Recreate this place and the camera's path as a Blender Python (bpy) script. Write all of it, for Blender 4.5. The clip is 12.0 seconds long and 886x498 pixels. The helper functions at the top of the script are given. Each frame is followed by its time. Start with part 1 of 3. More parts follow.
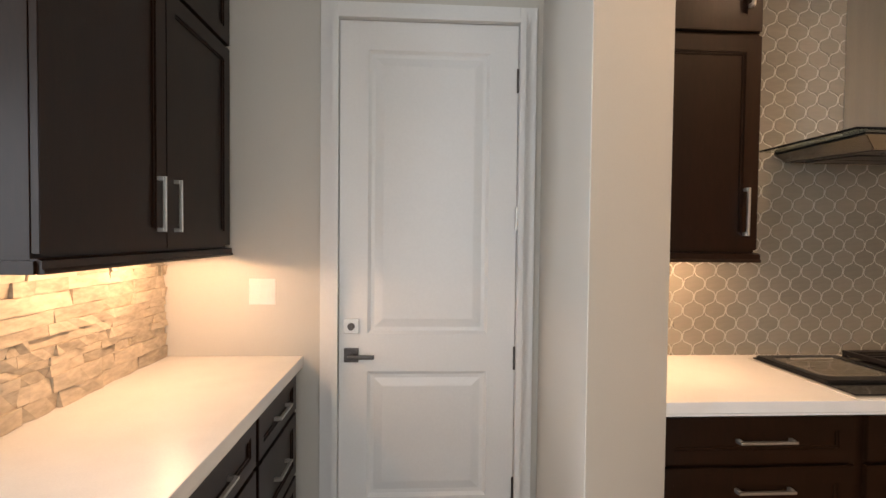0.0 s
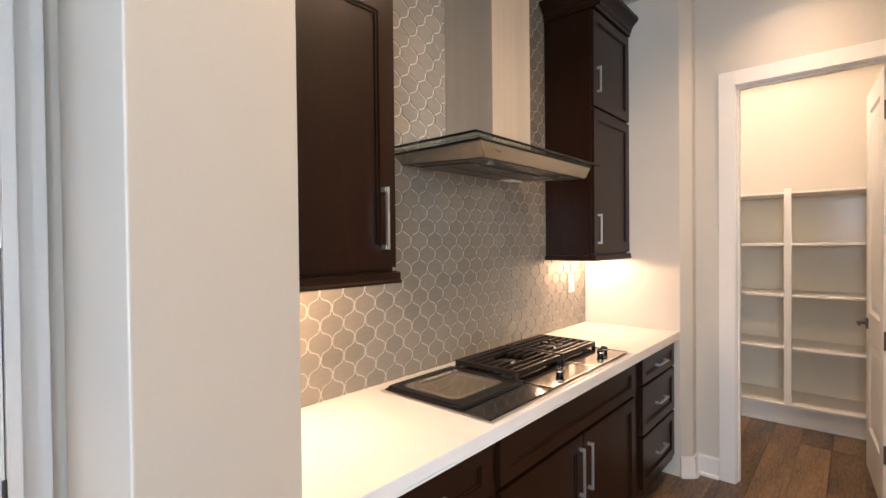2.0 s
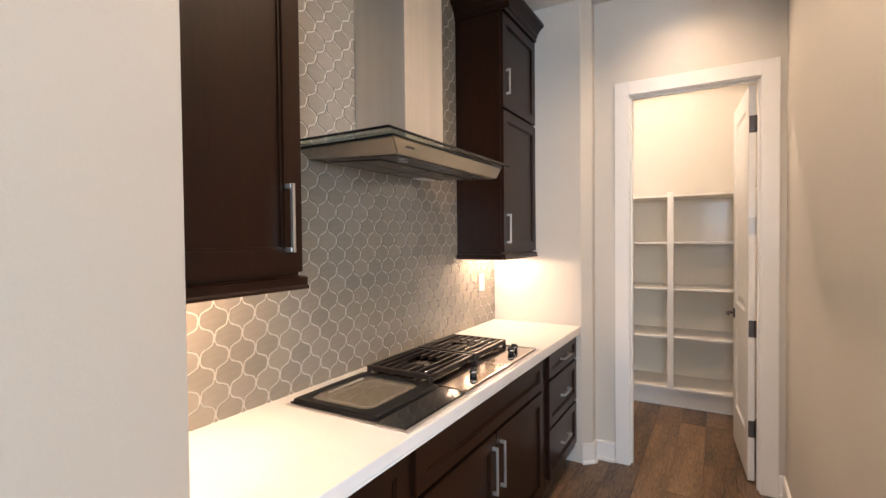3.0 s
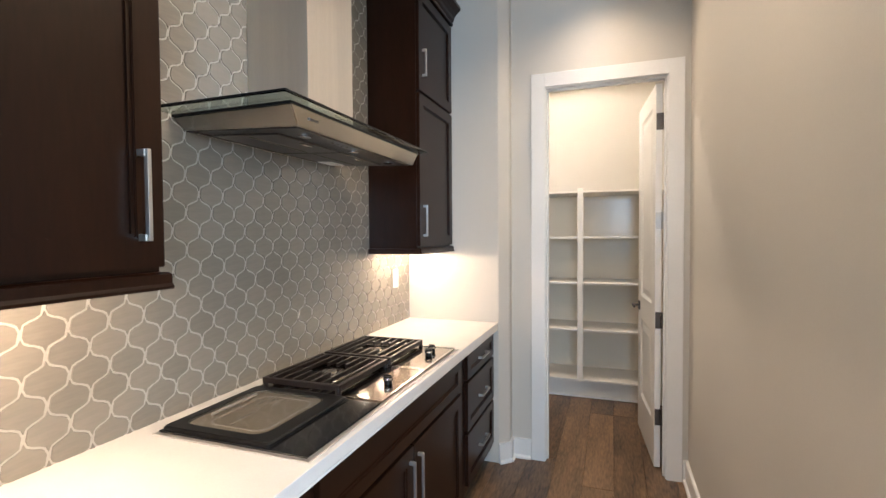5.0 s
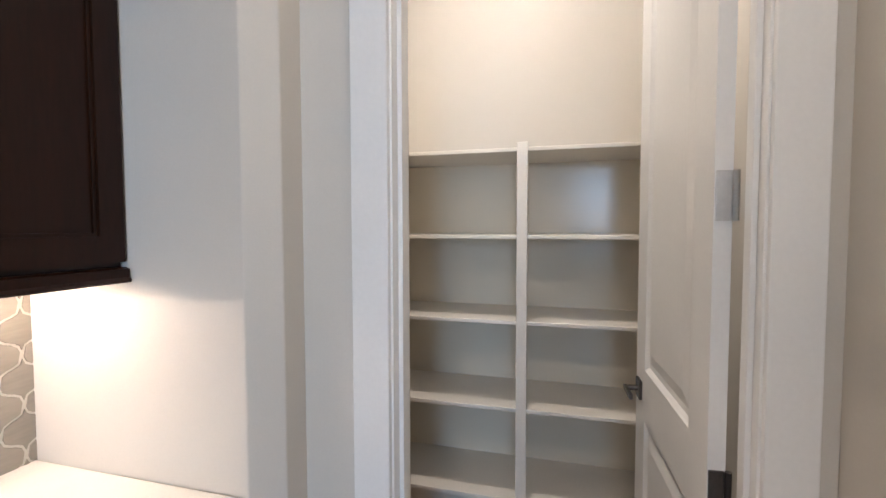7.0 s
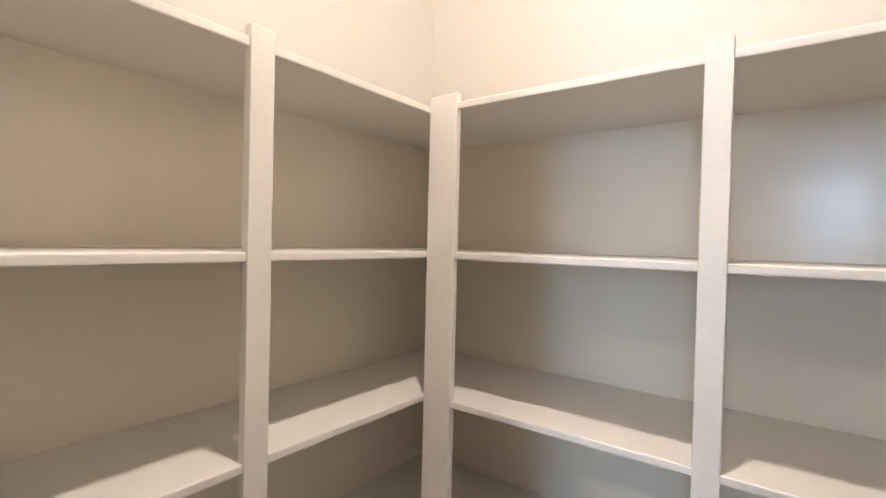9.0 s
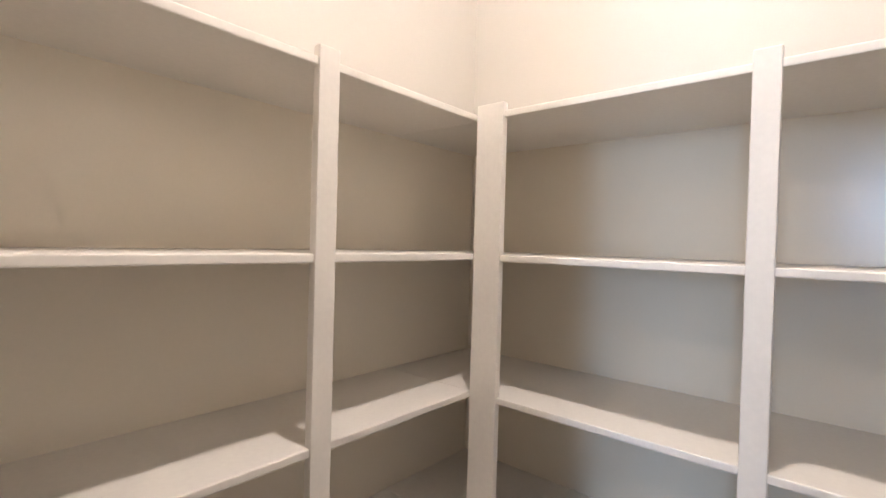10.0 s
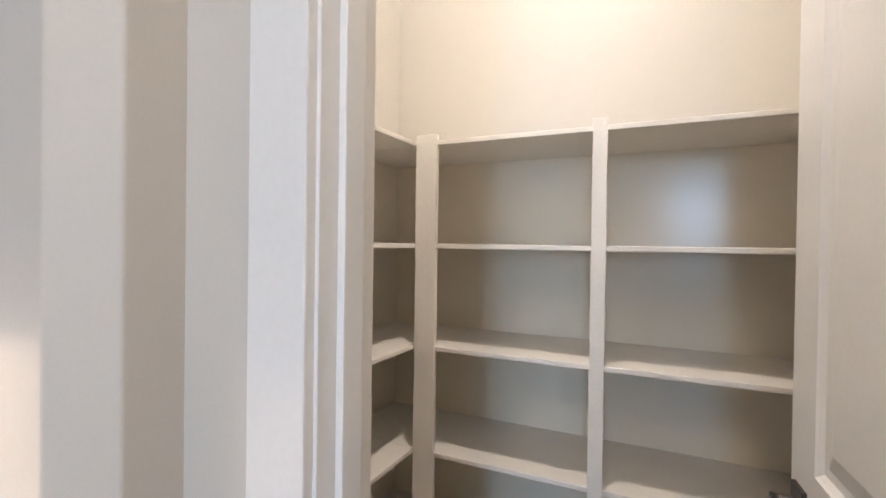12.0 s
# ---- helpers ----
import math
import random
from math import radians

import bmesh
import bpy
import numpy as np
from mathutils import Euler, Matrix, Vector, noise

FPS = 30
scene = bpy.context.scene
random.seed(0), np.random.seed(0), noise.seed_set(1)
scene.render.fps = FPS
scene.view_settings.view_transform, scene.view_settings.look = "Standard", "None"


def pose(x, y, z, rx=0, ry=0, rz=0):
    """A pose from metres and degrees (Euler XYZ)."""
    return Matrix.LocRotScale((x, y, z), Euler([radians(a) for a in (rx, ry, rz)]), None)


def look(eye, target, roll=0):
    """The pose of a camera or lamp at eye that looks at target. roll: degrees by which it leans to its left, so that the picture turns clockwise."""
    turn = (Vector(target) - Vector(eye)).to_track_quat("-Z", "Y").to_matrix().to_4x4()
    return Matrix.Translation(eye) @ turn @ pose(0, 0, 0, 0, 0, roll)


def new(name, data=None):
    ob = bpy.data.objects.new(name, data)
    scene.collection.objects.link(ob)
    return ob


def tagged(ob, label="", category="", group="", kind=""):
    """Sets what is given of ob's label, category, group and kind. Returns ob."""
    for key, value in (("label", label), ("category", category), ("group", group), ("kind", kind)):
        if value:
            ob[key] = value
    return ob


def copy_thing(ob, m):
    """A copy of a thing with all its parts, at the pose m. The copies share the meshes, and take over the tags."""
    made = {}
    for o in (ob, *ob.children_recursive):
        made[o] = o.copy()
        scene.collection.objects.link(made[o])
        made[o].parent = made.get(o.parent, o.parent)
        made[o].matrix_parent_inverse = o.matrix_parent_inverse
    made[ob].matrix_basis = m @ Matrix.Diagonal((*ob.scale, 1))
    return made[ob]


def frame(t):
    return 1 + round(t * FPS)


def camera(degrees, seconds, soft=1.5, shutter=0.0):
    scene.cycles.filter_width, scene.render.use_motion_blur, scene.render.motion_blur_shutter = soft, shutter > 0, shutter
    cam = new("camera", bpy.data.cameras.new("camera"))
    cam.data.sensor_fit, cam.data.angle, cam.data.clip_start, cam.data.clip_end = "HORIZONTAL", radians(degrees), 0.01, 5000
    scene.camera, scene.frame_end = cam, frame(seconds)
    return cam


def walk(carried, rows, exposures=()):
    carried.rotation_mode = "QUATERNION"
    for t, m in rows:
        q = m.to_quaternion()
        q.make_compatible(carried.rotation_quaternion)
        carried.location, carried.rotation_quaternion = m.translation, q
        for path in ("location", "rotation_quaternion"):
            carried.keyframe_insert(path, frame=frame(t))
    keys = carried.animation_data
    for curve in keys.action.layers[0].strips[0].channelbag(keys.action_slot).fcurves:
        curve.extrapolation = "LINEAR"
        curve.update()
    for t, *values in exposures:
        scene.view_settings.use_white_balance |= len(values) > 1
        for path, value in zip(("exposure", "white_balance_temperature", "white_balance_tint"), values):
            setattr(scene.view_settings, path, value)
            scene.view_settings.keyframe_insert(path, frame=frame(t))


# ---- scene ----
cam = camera(86.4, 12.0)
PATH = [
    (0, (-0.264, 0.002, 1.456), (-0.151, 1.998, 1.403), 0.6),
    (0.5, (-0.238, 0.290, 1.396), (0.403, 2.184, 1.421), -0.4),
    (1, (-0.101, 0.504, 1.454), (0.925, 2.22, 1.425), -0.1),
    (1.5, (-0.005, 0.603, 1.481), (1.276, 2.139, 1.453), -0.4),
    (2, (0.048, 0.661, 1.487), (1.548, 1.984, 1.46), -0.6),
    (2.5, (0.077, 0.703, 1.502), (1.711, 1.855, 1.462), -0.5),
    (3, (0.094, 0.716, 1.5), (1.819, 1.726, 1.457), -0.6),
    (3.2, (0.089, 0.711, 1.503), (1.839, 1.677, 1.457), -0.5),
    (4.8, (0.188, 0.818, 1.488), (2.067, 1.501, 1.433), -0.5),
    (5, (0.277, 0.819, 1.477), (2.159, 1.492, 1.418), -0.4),
    (5.5, (0.729, 0.825, 1.482), (2.622, 1.464, 1.4), -0.4),
    (6, (1.27, 0.821, 1.493), (3.174, 1.427, 1.394), -0.3),
    (6.5, (1.823, 0.804, 1.49), (3.738, 1.37, 1.392), -0.1),
    (6.7, (2.056, 0.811, 1.497), (3.977, 1.359, 1.4), -0.1),
    (8.3, (3.474, 0.918, 1.481), (5.275, 1.788, 1.424), 0.5),
    (8.5, (3.531, 0.936, 1.477), (5.273, 1.919, 1.438), 0.9),
    (9, (3.566, 0.954, 1.484), (5.169, 2.149, 1.450), 1.4),
    (9.5, (3.537, 0.955, 1.487), (5.062, 2.247, 1.455), 1.6),
    (10, (3.493, 0.952, 1.485), (5.013, 2.251, 1.456), 1.6),
    (10.5, (3.386, 0.948, 1.467), (4.923, 2.227, 1.449), 1.7),
    (11, (3.252, 0.942, 1.451), (4.892, 2.087, 1.448), 1.5),
    (11.5, (3.114, 0.901, 1.450), (4.869, 1.861, 1.454), 1.0),
    (12, (2.949, 0.869, 1.451), (4.754, 1.730, 1.432), 0.8),
]
EXPOSURES = [(0.0, -0.12, 9000, 26), (0.5, 0.07, 8450, 25), (1.0, 0.02, 7900, 23), (1.5, 0.30, 7700, 23), (2.5, 0.45, 7500, 24), (3.2, 0.49, 7100, 20), (4.8, 0.47, 6450, 14), (5.5, 0.43, 6050, 12), (6.0, 0.16, 5750, 12), (6.5, 0.08, 5750, 13), (8.5, 0.72, 5900, 14), (10.5, 0.69, 5750, 18), (11.0, 0.54, 5750, 18), (12.0, 0.47, 5850, 14)]
walk(cam, [(t, look(eye, target, roll)) for t, eye, target, roll in PATH], EXPOSURES)

# ---- sky, sun and lamps ----
world = bpy.data.worlds.new("sky")
scene.world = world
world.use_nodes = True
wn = world.node_tree
sky = wn.nodes.new("ShaderNodeTexSky")
sky.sky_type, sky.sun_disc = "NISHITA", False
sky.sun_elevation, sky.sun_rotation = radians(40), radians(200)
wn.links.new(sky.outputs[0], wn.nodes["Background"].inputs[0])
wn.nodes["Background"].inputs[1].default_value = 0.15

WARM, SOFT_WARM, PALE_WARM, DAY = (1.0, 0.75, 0.53), (1.0, 0.80, 0.58), (1.0, 0.86, 0.69), (0.50, 0.745, 1.0)
POWER = {"down": 76, "under": 7.0, "pantry": 70, "west": 52, "southwest": 105, "corner": 125, "south": 62}


def area_lamp(name, place, target, sx, sy, power, colour, spread=180):
    data = bpy.data.lights.new(name, "AREA")
    data.shape, data.size, data.size_y, data.energy, data.color = "RECTANGLE", sx, sy, power, colour
    data.spread = radians(spread)
    ob = new(name, data)
    ob.matrix_world = look(place, target)
    return ob


# daylight through the great windows of the open room behind
area_lamp("window_light_west", (-4.44, 0.32, 2.16), (0, 0.32, 2.16), 0.98, 1.36, POWER["west"], DAY)
area_lamp("window_light_southwest", (-4.44, -0.76, 1.65), (0, -0.76, 1.65), 0.60, 2.3, POWER["southwest"], DAY)
area_lamp("window_light_corner", (-4.44, -3.20, 1.65), (0, -3.20, 1.65), 1.2, 2.3, POWER["corner"], DAY)
area_lamp("window_light_south", (-0.55, -3.92, 1.5), (-0.55, 0, 1.4), 2.7, 2.2, POWER["south"], DAY)

# ---- materials ----


def material(name, colour, rough=0.5, metal=0.0, vary=0.06, scale=6.0, fine=60.0, bump=0.1, stretch=(1, 1, 1), coat=0.0, island=0.0, piece=0.0, spec=0.5, gloss_vary=0.05):
    m = bpy.data.materials.new(name)
    m.use_nodes = True
    n, l = m.node_tree.nodes, m.node_tree.links
    b = n["Principled BSDF"]
    b.inputs["Roughness"].default_value, b.inputs["Metallic"].default_value = rough, metal
    b.inputs["Coat Weight"].default_value = coat
    b.inputs["Specular IOR Level"].default_value = spec
    b.inputs["Coat Roughness"].default_value = 0.12
    tc, mp = n.new("ShaderNodeTexCoord"), n.new("ShaderNodeMapping")
    mp.inputs["Scale"].default_value = stretch
    l.new(tc.outputs["Object"], mp.inputs["Vector"])
    big, small = n.new("ShaderNodeTexNoise"), n.new("ShaderNodeTexNoise")
    big.inputs["Scale"].default_value, small.inputs["Scale"].default_value = scale, fine
    big.inputs["Detail"].default_value, small.inputs["Detail"].default_value = 5, 4
    l.new(mp.outputs[0], big.inputs["Vector"]), l.new(mp.outputs[0], small.inputs["Vector"])
    mix = n.new("ShaderNodeMath")
    mix.operation = "MULTIPLY_ADD"
    mix.inputs[1].default_value = 0.5
    l.new(small.outputs[0], mix.inputs[0])
    half = n.new("ShaderNodeMath")
    half.operation, half.inputs[1].default_value = "MULTIPLY", 0.5
    l.new(big.outputs[0], half.inputs[0]), l.new(half.outputs[0], mix.inputs[2])
    value = mix.outputs[0]
    if piece or island:
        src = n.new("ShaderNodeObjectInfo") if piece else n.new("ShaderNodeNewGeometry")
        add = n.new("ShaderNodeMath")
        add.operation, add.inputs[1].default_value = "MULTIPLY_ADD", piece or island
        l.new(src.outputs["Random" if piece else "Random Per Island"], add.inputs[0])
        off = n.new("ShaderNodeMath")
        off.operation, off.inputs[1].default_value = "SUBTRACT", 0.5 * (piece or island)
        l.new(value, add.inputs[2]), l.new(add.outputs[0], off.inputs[0])
        value = off.outputs[0]
    ramp = n.new("ShaderNodeValToRGB")
    lo, hi = [max(0, c * (1 - 2.5 * vary)) for c in colour], [min(0.95, c * (1 + 2.5 * vary)) for c in colour]
    ramp.color_ramp.elements[0].position, ramp.color_ramp.elements[1].position = 0.25, 0.75
    ramp.color_ramp.elements[0].color, ramp.color_ramp.elements[1].color = (*lo, 1), (*hi, 1)
    l.new(value, ramp.inputs[0]), l.new(ramp.outputs[0], b.inputs["Base Color"])
    rr = n.new("ShaderNodeMapRange")
    rr.inputs["To Min"].default_value, rr.inputs["To Max"].default_value = max(0.02, rough - gloss_vary), min(1, rough + gloss_vary)
    l.new(big.outputs[0], rr.inputs["Value"]), l.new(rr.outputs[0], b.inputs["Roughness"])
    if bump:
        bp = n.new("ShaderNodeBump")
        bp.inputs["Strength"].default_value, bp.inputs["Distance"].default_value = bump, 0.004
        l.new(mix.outputs[0], bp.inputs["Height"]), l.new(bp.outputs[0], b.inputs["Normal"])
    return m


def glowing(name, colour, strength):
    m = bpy.data.materials.new(name)
    m.use_nodes = True
    b = m.node_tree.nodes["Principled BSDF"]
    b.inputs["Base Color"].default_value = (*colour, 1)
    b.inputs["Emission Color"].default_value, b.inputs["Emission Strength"].default_value = (*colour, 1), strength
    return m


def glassy(name, colour, rough=0.02):
    m = bpy.data.materials.new(name)
    m.use_nodes = True
    b = m.node_tree.nodes["Principled BSDF"]
    b.inputs["Base Color"].default_value, b.inputs["Roughness"].default_value = (*colour, 1), rough
    b.inputs["Transmission Weight"].default_value, b.inputs["IOR"].default_value = 1.0, 1.45
    return m


WALL = material("wall_paint", (0.60, 0.566, 0.510), 0.55, vary=0.015, scale=1.5, fine=220, bump=0.12)
CEIL = material("ceiling_paint", (0.80, 0.78, 0.74), 0.8, vary=0.02, scale=2, fine=150, bump=0.1)
TRIM = material("trim_paint", (0.78, 0.77, 0.75), 0.32, vary=0.015, scale=3, fine=90, bump=0.04)
SHELF = material("shelf_paint", (0.79, 0.75, 0.685), 0.36, vary=0.02, scale=4, fine=80, bump=0.06)
# wall paint lightened in its colour, for bounce light missing between the shelves
SHELF_WALL_LIFTED = material("shelf_wall_paint_lifted", (0.83, 0.76, 0.63), 0.19, vary=0.008, scale=1.2, fine=160, bump=0.05, gloss_vary=0.03, spec=0.46)
CABINET = material("espresso_stained_wood", (0.0175, 0.0060, 0.0026), 0.31, vary=0.14, scale=4, fine=26, bump=0.012, stretch=(5, 5, 0.6), spec=0.22, gloss_vary=0.02)
QUARTZ = material("white_quartz", (0.80, 0.77, 0.73), 0.34, vary=0.03, scale=9, fine=300, bump=0.0)
STEEL = material("brushed_steel", (0.42, 0.39, 0.35), 0.20, metal=1, vary=0.05, scale=3, fine=160, bump=0.03, stretch=(0.25, 1, 8))
# the hood's steel again, paler: reflected bright walls are put into its colour
CHIMNEY_LIT = material("chimney_steel_lit", (0.74, 0.70, 0.65), 0.46, metal=1, vary=0.05, scale=3, fine=160, bump=0.03, stretch=(8, 8, 0.25))
RIM_STEEL = material("rim_steel", (0.74, 0.71, 0.68), 0.42, metal=0.85, vary=0.03, scale=4, fine=90, bump=0.0)
STEEL_TOP = material("polished_steel", (0.58, 0.55, 0.52), 0.20, metal=1, vary=0.05, scale=4, fine=90, bump=0.02)
NICKEL = material("satin_nickel", (0.62, 0.60, 0.57), 0.36, metal=0.95, vary=0.04, scale=8, fine=120, bump=0.0)
BRONZE = material("dark_hinge_and_hood_shade", (0.11, 0.10, 0.095), 0.38, metal=0.9, vary=0.08, scale=20, fine=150, bump=0.0)
IRON = material("cast_iron", (0.014, 0.0095, 0.008), 0.34, spec=0.45, vary=0.15, scale=15, fine=200, bump=0.25)
BLACK_GLASS = material("black_glass", (0.010, 0.010, 0.011), 0.06, vary=0.1, scale=3, fine=50, bump=0.0)
BLACK = material("black_enamel", (0.008, 0.008, 0.008), 0.30, spec=0.18, vary=0.1, scale=10, fine=90, bump=0.05)
GROUT = material("pale_grout", (0.46, 0.43, 0.37), 0.8, vary=0.05, scale=12, fine=200, bump=0.3)
TILE = material("glazed_tile", (0.252, 0.227, 0.188), 0.14, vary=0.05, scale=10, fine=45, bump=0.05, stretch=(0.5, 1, 3), coat=0.3, piece=0.35)
TILE_FAR = material("glazed_tile_far", (0.252, 0.227, 0.188), 0.14, vary=0.05, scale=10, fine=45, bump=0.05, stretch=(0.5, 1, 3), coat=0.3, island=0.35)
STONE = material("split_stone", (0.52, 0.43, 0.33), 0.8, vary=0.13, scale=11, fine=45, bump=1.0, stretch=(1, 0.6, 1.6), piece=0.3)
OAK = material("oak_plank", (0.180, 0.108, 0.060), 0.36, vary=0.40, scale=2.6, fine=22, bump=0.10, stretch=(0.7, 4, 4), piece=0.2)
SUBFLOOR = material("subfloor", (0.03, 0.02, 0.014), 0.9)
PLASTIC = material("white_plastic", (0.80, 0.78, 0.74), 0.3, vary=0.01, bump=0.0)
DARK_GAP = material("dark_slot", (0.02, 0.02, 0.02), 0.7)
LAMP_WARM = glowing("lamp_lens", (1.0, 0.83, 0.62), 8)
GLASS = glassy("green_tinted_glass", (0.80, 0.92, 0.87))
PANE = glassy("window_pane", (0.98, 1, 1), 0.0)
SMOKED = glassy("smoked_glass", (0.80, 0.77, 0.71), 0.03)
BASIN = material("basin_steel", (0.50, 0.45, 0.38), 0.32, metal=0.9, vary=0.1, scale=6, fine=60, bump=0.05)
DARK_STEEL = material("mirror_steel", (0.18, 0.15, 0.125), 0.10, metal=1.0, vary=0.06, scale=4, fine=90, bump=0.0)

# ---- mesh helpers ----


def box(bm, x0, y0, z0, x1, y1, z1, bevel=0.0, seg=2):
    lo, hi = Vector((min(x0, x1), min(y0, y1), min(z0, z1))), Vector((max(x0, x1), max(y0, y1), max(z0, z1)))
    m = Matrix.Translation((lo + hi) / 2) @ Matrix.Diagonal((*(hi - lo), 1))
    vs = bmesh.ops.create_cube(bm, size=1, matrix=m)["verts"]
    if bevel:
        es = list({e for v in vs for e in v.link_edges})
        bmesh.ops.bevel(bm, geom=es, offset=bevel, segments=seg, affect="EDGES", profile=0.6)
    return bm


def boxed(*a, **k):
    return box(bmesh.new(), *a, **k)


def rod(bm, a, b, r, n=16, r2=None):
    a, b = Vector(a), Vector(b)
    m = Matrix.Translation((a + b) / 2) @ (b - a).to_track_quat("Z", "Y").to_matrix().to_4x4()
    bmesh.ops.create_cone(bm, cap_ends=True, segments=n, radius1=r, radius2=r if r2 is None else r2, depth=(b - a).length, matrix=m)
    return bm


def prism(pts, z0, z1, bevel=0.0):
    bm = bmesh.new()
    f = bm.faces.new([bm.verts.new((x, y, z0)) for x, y in pts])
    top = bmesh.ops.extrude_face_region(bm, geom=[f])["geom"]
    bmesh.ops.translate(bm, verts=[v for v in top if isinstance(v, bmesh.types.BMVert)], vec=(0, 0, z1 - z0))
    bmesh.ops.recalc_face_normals(bm, faces=bm.faces[:])
    if bevel:
        es = [e for e in bm.edges if abs(e.verts[0].co.z - e.verts[1].co.z) > 1e-4]
        bmesh.ops.bevel(bm, geom=es, offset=bevel, segments=3, affect="EDGES", profile=0.5)
    return bm


def profile_along(pts, a, b, axis):
    """A moulding: pts (out, up) swept from a to b along 'x' or 'y'; a, b: (x, y, z) of the line's ends, out: the vector outwards."""
    bm = bmesh.new()
    out = Vector(axis)
    rows = [[bm.verts.new(Vector(p) + out * o + Vector((0, 0, u))) for o, u in pts] for p in (a, b)]
    k = len(pts)
    for i in range(k):
        j = (i + 1) % k
        bm.faces.new((rows[0][i], rows[0][j], rows[1][j], rows[1][i]))
    bm.faces.new(rows[0]), bm.faces.new(rows[1][::-1])
    bmesh.ops.recalc_face_normals(bm, faces=bm.faces[:])
    return bm


def mesh_of(name, bm, mat):
    me = bpy.data.meshes.new(name)
    bm.to_mesh(me)
    bm.free()
    me.materials.append(mat)
    return me


def part(name, bm, mat, parent=None, label=""):
    ob = new(name, mesh_of(name, bm, mat))
    ob.parent = parent
    return tagged(ob, label) if label else ob


def thing(name, label, category, place=(0, 0, 0), group=""):
    ob = new(name)
    ob.empty_display_size = 0.1
    ob.location = place
    return tagged(ob, label, category, group)


def setting(name, bm, mat, label, category):
    return tagged(part(name, bm, mat), label, category, kind="structure")


# ---- the rooms: walls, floor, ceiling ----
CEILING = 3.05
WALL_Y, TILE_Y = 2.135, 2.12
LEFT_X = -1.385        # wall behind the stone-backed counter
END_X, DOOR_X = 3.228, 3.362   # wall at the counter's end, wall with the pantry door
PANTRY_X, FAR_X = 3.464, 5.05  # pantry side of the door wall, pantry's far wall
RIGHT_Y = 0.388
OPEN_Y0, OPEN_Y1, OPEN_Z = 0.496, 1.233, 2.425   # rough opening of the pantry door
GD_X0, GD_X1, GD_Z = -0.632, 0.212, 2.425         # rough opening of the white door

bm = bmesh.new()
box(bm, LEFT_X - 0.15, WALL_Y, 0, GD_X0, WALL_Y + 0.16, CEILING)
box(bm, GD_X0, WALL_Y, GD_Z, GD_X1, WALL_Y + 0.16, CEILING)
box(bm, GD_X1, WALL_Y, 0, FAR_X + 0.15, WALL_Y + 0.16, CEILING)
setting("wall_north", bm, WALL, "greige painted wall behind the cooktop and the doors", "wall")
setting("wall_stub", prism([(0.300, WALL_Y), (0.208, 1.270), (0.566, 1.500), (0.566, WALL_Y)], 0, CEILING, 0.006), WALL, "greige painted wing wall with an angled end", "wall")
bm = prism([(END_X, WALL_Y), (END_X + 0.003, 1.500), (3.284, 1.440), (DOOR_X + 0.02, 1.440), (DOOR_X + 0.02, WALL_Y)], 0, CEILING, 0.003)
setting("wall_counter_end", bm, WALL, "greige painted wall closing the counter's end", "wall")
bm = bmesh.new()
box(bm, DOOR_X, OPEN_Y1, 0, PANTRY_X, WALL_Y, CEILING)
box(bm, DOOR_X, OPEN_Y0, OPEN_Z, PANTRY_X, OPEN_Y1, CEILING)
box(bm, DOOR_X, RIGHT_Y - 0.1, 0, PANTRY_X, OPEN_Y0, CEILING)
setting("wall_pantry_door", bm, WALL, "greige painted wall around the pantry doorway", "wall")
setting("wall_passage", boxed(1.15, RIGHT_Y - 0.12, 0, DOOR_X, RIGHT_Y, CEILING, bevel=0.004), WALL, "plain greige painted wall along the passage", "wall")
setting("wall_west", boxed(LEFT_X - 0.15, 1.035, 0, LEFT_X, WALL_Y, CEILING, bevel=0.004), WALL, "greige painted wall behind the stone backsplash", "wall")
setting("wall_pantry_far", boxed(FAR_X, 0.10, 0, FAR_X + 0.15, WALL_Y, CEILING), WALL, "cream lit far wall of the pantry", "wall")
setting("wall_pantry_south", boxed(PANTRY_X, 0.15, 0, FAR_X, 0.27, CEILING), WALL, "plain painted side wall of the pantry", "wall")
# the open room behind, with its window openings
bm = bmesh.new()
box(bm, -4.65, -4.2, 0, -4.5, -3.86, CEILING), box(bm, -4.65, -2.54, 0, -4.5, -1.10, CEILING), box(bm, -4.65, -0.42, 0, -4.5, -0.20, CEILING), box(bm, -4.65, 0.84, 0, -4.5, 2.3, CEILING)
box(bm, -4.65, -0.20, 0, -4.5, 0.84, 1.45), box(bm, -4.65, -0.20, 2.88, -4.5, 0.84, CEILING)
for y0, y1 in ((-1.10, -0.42), (-3.86, -2.54)):
    box(bm, -4.65, y0, 0, -4.5, y1, 0.45), box(bm, -4.65, y0, 2.88, -4.5, y1, CEILING)
setting("wall_room_west", bm, WALL, "greige painted wall with three tall windows", "wall")
bm = bmesh.new()
box(bm, -4.5, -4.15, 0, -2.0, -4.0, CEILING), box(bm, 0.9, -4.15, 0, 1.3, -4.0, CEILING)
box(bm, -2.0, -4.15, 0, 0.9, -4.0, 0.3), box(bm, -2.0, -4.15, 2.7, 0.9, -4.0, CEILING)
setting("wall_room_south", bm, WALL, "greige painted wall with a wide window", "wall")
setting("wall_room_east", boxed(1.15, -4.0, 0, 1.3, RIGHT_Y - 0.12, CEILING), WALL, "plain greige painted wall of the open room", "wall")
setting("wall_room_north", boxed(-4.5, 0.885, 0, LEFT_X - 0.15, 1.035, CEILING), WALL, "plain greige painted wall of the open room", "wall")
setting("ceiling", boxed(-4.7, -4.2, CEILING, FAR_X + 0.15, WALL_Y + 0.16, CEILING + 0.12), CEIL, "white painted ceiling", "ceiling")
